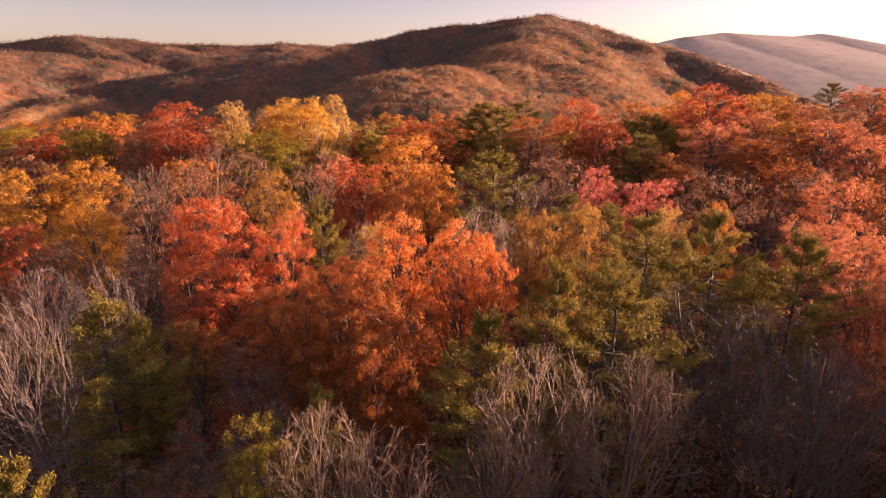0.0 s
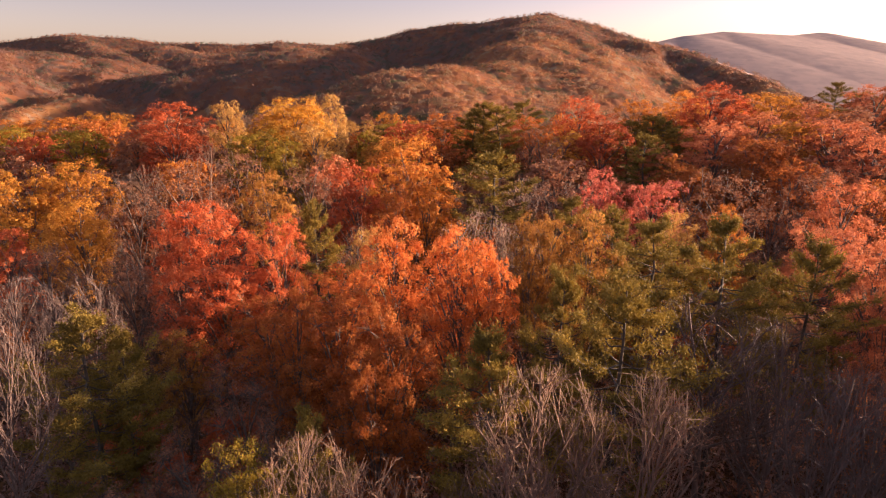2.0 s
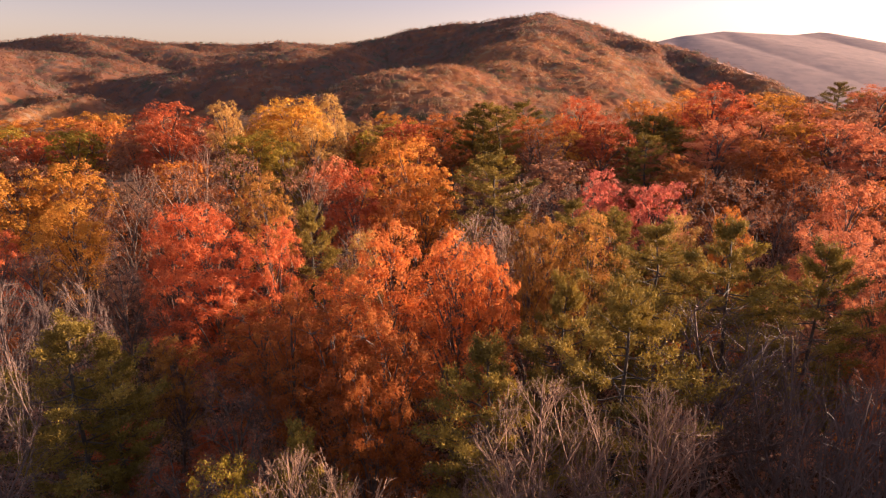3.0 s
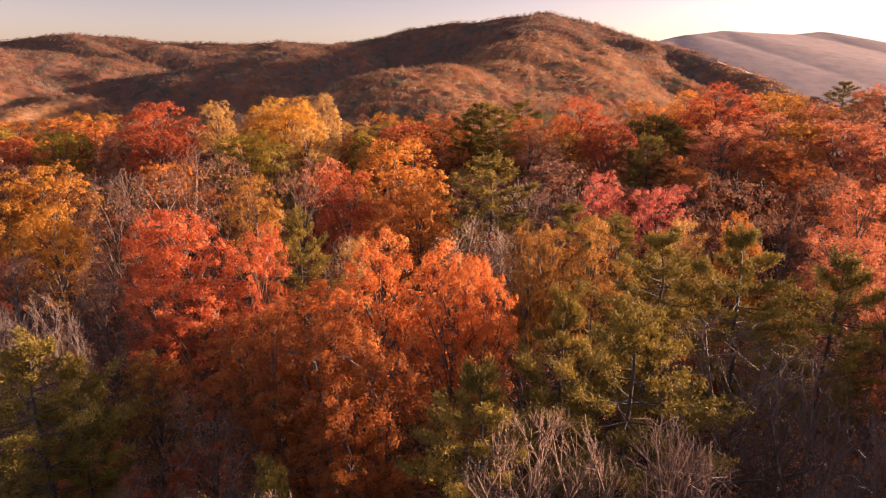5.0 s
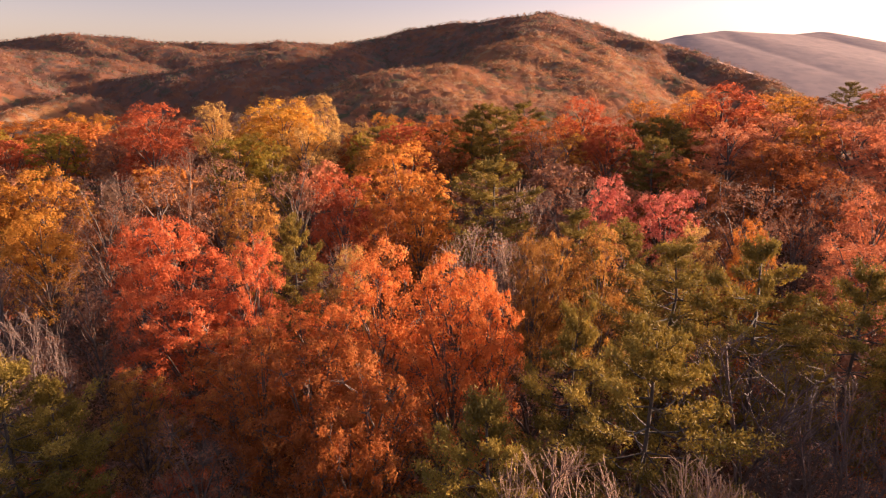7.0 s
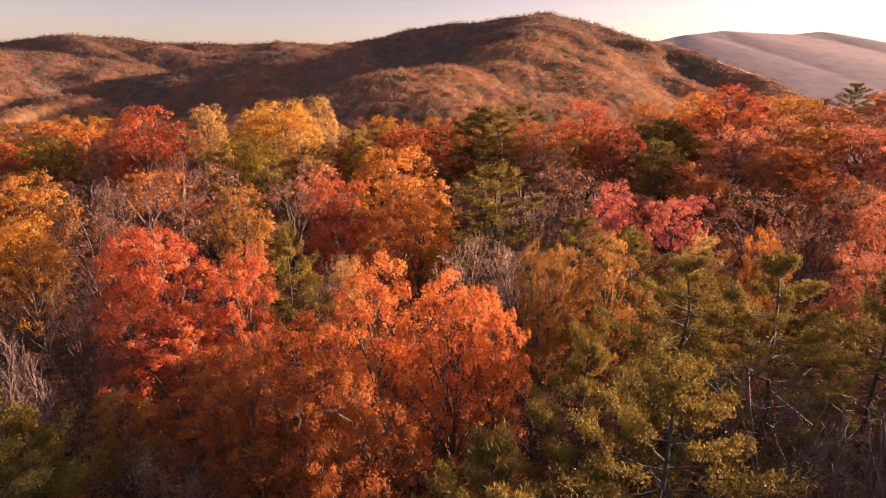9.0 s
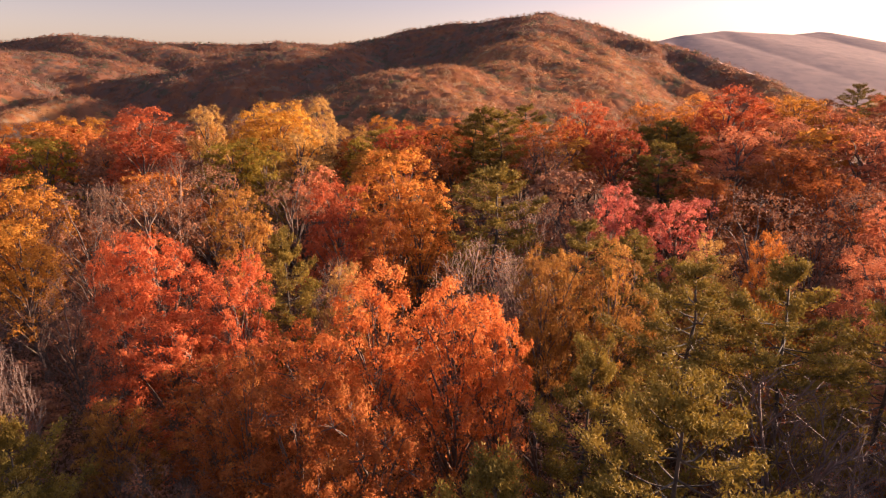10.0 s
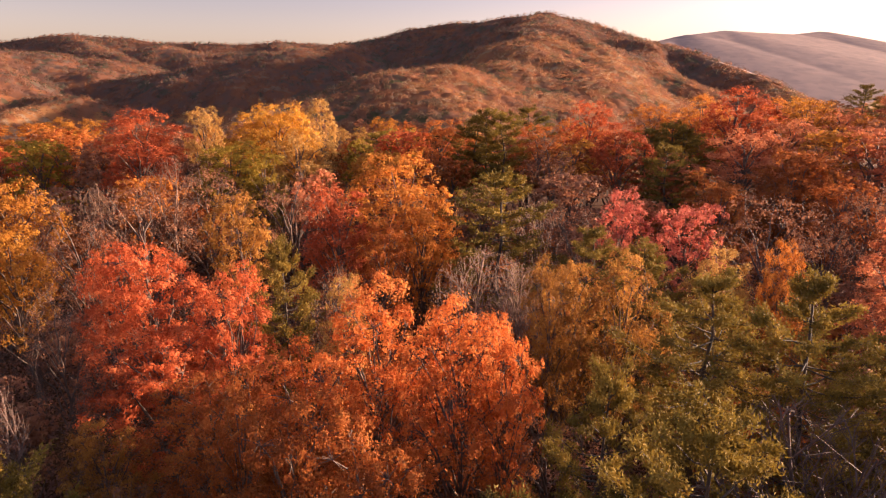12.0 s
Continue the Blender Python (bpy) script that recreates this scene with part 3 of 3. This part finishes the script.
for stand, kind, tone, label in STANDS:
    for x, y, top, width in stand:
        plant(kind, 0 if y < 58 else 1, tone, label, "trees of the near wood", x, y, top, max(4.6 if kind == "bare" else 3.9, min(width * SPREAD[kind], WIDEST[kind])), SHADE_BARK if stand is DARKENED_BARE else {"bare": PALE_BARK, "pine": DARK_BARK}.get(kind))
        placed.append((x, y, width / 2))

# lower trees that fill the wood between them
spots = []
for gx0 in np.arange(-60, 62, 7.0):
    for gy0 in np.arange(9, 86, 7.0):
        spots.append((gx0 + pick.uniform(-2, 2), gy0 + pick.uniform(-2, 2)))
for x, y in spots:
    if abs(x) > 8 + 0.78 * y or any(math.hypot(x - a, y - b) < 0.55 * c + 1.0 for a, b, c in placed):
        continue
    u = pick.uniform()
    top = float(ground_z(x, y)) + pick.uniform(8.5, 13.0) - 3.0 * (y < 30)
    if y < 40:
        tone = "rust" if u < 0.35 else "brown"
        plant("sparse", 1, tone, "low %s tree with thin dry leaves under the canopy" % tone, "lower trees", x, y, top, pick.uniform(5.5, 7.5), None, "young_tree")
    elif u < 0.4:
        plant("sparse", 1, "brown", "low tree with dry brown leaves under the canopy", "lower trees", x, y, top, pick.uniform(5.5, 7.5), None, "young_tree")
    elif u < 0.6:
        plant("leafy", 2, "brown", "brown-leaved young tree under the canopy", "lower trees", x, y, top, pick.uniform(5.5, 7.5), None, "young_tree")
    else:
        plant("leafy", 2, "rust", "rust-coloured young tree under the canopy", "lower trees", x, y, top, pick.uniform(5.5, 7.5), None, "young_tree")

# the wood further back, and unseen trees beside the way that block the sun
TONES = ["rust", "orange", "red", "salmon", "gold", "olive", "brown"]
SHARE = [0.25, 0.15, 0.09, 0.10, 0.05, 0.08, 0.28]
NAMES = {"rust": "rust-brown tree of the back wood and unseen shading rows", "orange": "orange tree of the back wood and unseen shading rows", "red": "red tree of the back wood and unseen shading rows", "salmon": "salmon-red tree of the back wood and unseen shading rows",
         "gold": "yellow tree of the back wood and unseen shading rows", "olive": "olive-green tree of the back wood and unseen shading rows", "brown": "brown tree with thin leaves of the back wood and unseen shading rows"}
for gx0 in np.arange(-130, 150, 9.6):
    for gy0 in np.arange(-60, 138, 9.6):
        x, y = gx0 + pick.uniform(-3, 3), gy0 + pick.uniform(-3, 3)
        ahead = y > 76 and abs(x) < 12 + 0.8 * y
        beside = y <= 76 and 8.5 + 0.75 * max(y, 0) < x < 95
        if not (ahead or beside) or any(math.hypot(x - a, y - b) < 0.6 * c + 1.5 for a, b, c in placed):
            continue
        tone = TONES[int(pick.choice(7, p=SHARE))]
        # the unseen ones are taller below y = 24, to shade the foreground
        top = float(ground_z(x, y)) + (pick.uniform(13.0, 16.8) if ahead else (pick.uniform(18.5, 22.0) if y < 24 else pick.uniform(14.0, 17.0)))
        plant("leafy", 2, tone, NAMES[tone], "trees of the back wood", x, y, top, pick.uniform(7.5, 10.5), None, "broadleaf_tree")

# a closed row of tall trees just beside the view, on the sunny side: unseen, added to shade the foreground
for y in np.arange(-8, 41, 4.0):
    x = 9.0 + 0.76 * max(y, 0) + pick.uniform(0, 5)
    tone = TONES[int(pick.choice(7, p=SHARE))]
    plant("leafy", 2, tone, NAMES[tone], "trees of the back wood", x, y, float(ground_z(x, y)) + pick.uniform(18.8, 21.2), pick.uniform(8.0, 10.0), None, "broadleaf_tree")

# undergrowth: brown scrub and saplings that cover the floor of the wood
rng = np.random.default_rng(77)
ux, uy = rng.uniform(-66, 72, 12500), rng.uniform(-14, 108, 12500)
inside = np.abs(ux) < 16 + 0.70 * np.maximum(uy, 0)
ux, uy = ux[inside], uy[inside]
uh = rng.uniform(1.0, 5.5, len(ux)) * (1 + 0.35 * (uy > 50)) * (0.6 + 0.4 * np.sin(ux * 0.31) * np.cos(uy * 0.27))
per = 20
us = np.stack([ux, uy, ground_z(ux, uy)], -1)[:, None, :] + rng.normal(0, 0.75, (len(ux), per, 3)) * np.array([1, 1, 0]) + np.array([0, 0, 1.0]) * (uh[:, None, None] * rng.uniform(0.1, 1.0, (len(ux), per, 1)))
undergrowth = new("undergrowth", mesh_from("undergrowth", [leaf_flakes(us.reshape(-1, 3), np.tile(np.array([[0, 0, 0.8]]), (us.size // 3, 1)), 0.2, 0.9)], foliage("scrub_leaves", (0.09, 0.045, 0.036), (0.19, 0.09, 0.065), (0.30, 0.145, 0.09), 0.25)))
tagged(undergrowth, "dark brown scrub and saplings on the forest floor", "undergrowth", kind="stuff")

# ---- woods on the far hills ----


def far_leaves(name, stops):
    m, n, l, out = nodes_of(name)
    att, geo = n.new("ShaderNodeAttribute"), n.new("ShaderNodeNewGeometry")
    att.attribute_name = "tone"
    add = n.new("ShaderNodeMath")
    add.operation = "MULTIPLY_ADD"
    l.new(geo.outputs["Random Per Island"], add.inputs[0])
    add.inputs[1].default_value = 0.10
    l.new(att.outputs["Fac"], add.inputs[2])
    r = ramp_of(n, stops)
    l.new(add.outputs[0], r.inputs["Fac"])
    p, t, mix = n.new("ShaderNodeBsdfPrincipled"), n.new("ShaderNodeBsdfTranslucent"), n.new("ShaderNodeMixShader")
    p.inputs["Roughness"].default_value = 0.9
    p.inputs["Specular IOR Level"].default_value = 0.05
    l.new(r.outputs["Color"], p.inputs["Base Color"])
    l.new(r.outputs["Color"], t.inputs["Color"])
    mix.inputs["Fac"].default_value = 0.5
    l.new(p.outputs[0], mix.inputs[1])
    l.new(t.outputs[0], mix.inputs[2])
    l.new(mix.outputs[0], out.inputs["Surface"])
    return m


HILL_WOOD = far_leaves("hill_foliage", [(0.0, (0.10, 0.09, 0.04)), (0.15, (0.165, 0.108, 0.068)), (0.42, (0.265, 0.115, 0.066)), (0.65, (0.33, 0.128, 0.06)), (0.85, (0.36, 0.17, 0.07)), (1.0, (0.33, 0.225, 0.145))])
# autumn tones greyed towards mauve, part of the haze put into the colour
MOUNTAIN_WOOD = far_leaves("mountain_foliage", [(0.0, (0.10, 0.095, 0.052)), (0.3, (0.16, 0.102, 0.078)), (0.6, (0.215, 0.098, 0.064)), (0.85, (0.27, 0.105, 0.050)), (1.0, (0.24, 0.15, 0.10))])
# distance haze put into the leaf colour: pale, low-contrast mauve
HAZE_TINTED_WOOD = far_leaves("haze_tinted_foliage", [(0.0, (0.38, 0.27, 0.25)), (0.5, (0.46, 0.32, 0.28)), (1.0, (0.52, 0.35, 0.30))])


def behind_mountain(x, y):
    """Ground on the far side of the mountain's crest."""
    crest = np.array(MAIN_CREST, float)
    return (x > 240) & (y > 90 + np.interp(x, crest[4:, 0], crest[4:, 1]) - 0.9 * np.maximum(x - 459, 0))


def canopy(x, y, cell, round_top, uneven, seed):
    """Height of a closed canopy of rounded crowns, one to a cell, with the tone of the crown at each place."""
    g = np.random.default_rng(seed)
    side = 512
    jx, jy, up, hue = g.uniform(0, 1, (side, side)), g.uniform(0, 1, (side, side)), g.normal(0, uneven, (side, side)), g.normal(0.46, 0.2, (side, side))
    ci, cj = np.floor(x / cell).astype(int), np.floor(y / cell).astype(int)
    best, tone = np.full(x.shape, -1e9), np.zeros(x.shape)
    for a in (-1, 0, 1):
        for b in (-1, 0, 1):
            i, j = (ci + a) % side, (cj + b) % side
            d2 = (x - (ci + a + jx[i, j]) * cell) ** 2 + (y - (cj + b + jy[i, j]) * cell) ** 2
            h = up[i, j] - 0.5 * d2 / round_top
            tone = np.where(h > best, hue[i, j], tone)
            best = np.maximum(h, best)
    return best, tone


def hill_woods(name, label, y0, y1, grid, cell, round_top, uneven, rough, flakes, size, material, seed, far=False):
    """The canopy over a stretch of hillside, with the leafy heads of single trees standing out of it. Slopes that fall away from the valley stay bare."""
    global rng
    rng = np.random.default_rng(seed)
    half = 60 + 0.78 * y1
    xs, ys = np.meshgrid(np.arange(-half, half, grid), np.arange(y0, y1 + 2 * grid, grid), indexing="ij")
    x, y = xs + rng.uniform(-0.3, 0.3, xs.shape) * grid, ys + rng.uniform(-0.3, 0.3, xs.shape) * grid
    z = ground_z(x, y)
    keep = (np.abs(x) < 60 + 0.76 * y) & ((z > -0.052 * y) | (x < -0.4 * y) | far) & (ground_z(x, y + 30) - z > -9.0 - 0.0035 * np.maximum(y - 1500, 0)) & (behind_mountain(x, y) == far)
    bump, tone = canopy(x, y, cell, round_top, uneven, seed)
    z = z + 7.0 + bump + rng.normal(0, rough, x.shape)
    tone = np.clip(tone + 0.17 * rumple(x, y, 110, seed), 0, 0.9)
    n0, n1 = x.shape
    number = np.arange(n0 * n1).reshape(n0, n1)
    whole = keep[:-1, :-1] & keep[1:, :-1] & keep[1:, 1:] & keep[:-1, 1:]
    f = np.stack([number[:-1, :-1][whole], number[1:, :-1][whole], number[1:, 1:][whole], number[:-1, 1:][whole]], -1)
    used, f = np.unique(f, return_inverse=True)
    f = f.reshape(-1, 4)
    v = np.stack([x, y, z], -1).reshape(-1, 3)[used]
    tone = tone.ravel()[used]
    chunks, tones = [(v, f)], [tone]
    if flakes:
        at = rng.choice(len(v), int(len(v) * min(1.0, 1.25 * (grid / cell) ** 2)), replace=False)
        d = unit(rng.normal(0, 1, (len(at), flakes, 3)) + np.array([0, 0, 0.3]))
        wide, high = cell * rng.uniform(0.34, 0.6, (len(at), 1)), cell * rng.uniform(0.38, 0.68, (len(at), 1))
        spot = v[at][:, None, :] + d * np.stack([wide, wide, high], -1) * rng.uniform(0.75, 1.05, (len(at), flakes, 1))
        chunks.append(leaf_flakes(spot.reshape(-1, 3), (1.2 * d + np.array([0.1, -0.2, 0.3])).reshape(-1, 3), size, 0.3))
        tones.append(np.repeat(np.clip(tone[at] + rng.normal(0, 0.30, len(at)), 0, 0.92), flakes * 3))
    me = mesh_from(name, chunks, material)
    me.shade_smooth()
    me.attributes.new("tone", "FLOAT", "POINT").data.foreach_set("value", np.concatenate(tones).astype(np.float32))
    return tagged(new(name, me), label, "woods", kind="stuff")


hill_woods("spur_woods", "orange and brown autumn woods on a low spur", 395, 640, 2.4, 7.0, 11.0, 0.6, 0.1, 84, 0.46, HILL_WOOD, 31)
hill_woods("foothill_woods", "rust and orange autumn woods on the foothills", 640, 900, 3.0, 8.4, 14.0, 0.6, 0.1, 52, 0.66, HILL_WOOD, 32)
hill_woods("mountain_woods", "mauve-brown autumn woods covering the mountain, greyed for haze", 900, 1540, 4.0, 10.5, 18.0, 0.6, 0.1, 32, 1.05, MOUNTAIN_WOOD, 33)
hill_woods("skyline_woods", "brown autumn woods on rolling hills", 1540, 2120, 6.0, 13.0, 24.0, 0.6, 0.1, 20, 1.6, MOUNTAIN_WOOD, 34)
hill_woods("far_mountain_woods", "woods on the distant mountain, haze painted as pale mauve-brown", 1000, 3500, 12.0, 20.0, 400.0, 0.2, 0.12, 0, 2.0, HAZE_TINTED_WOOD, 35, True)
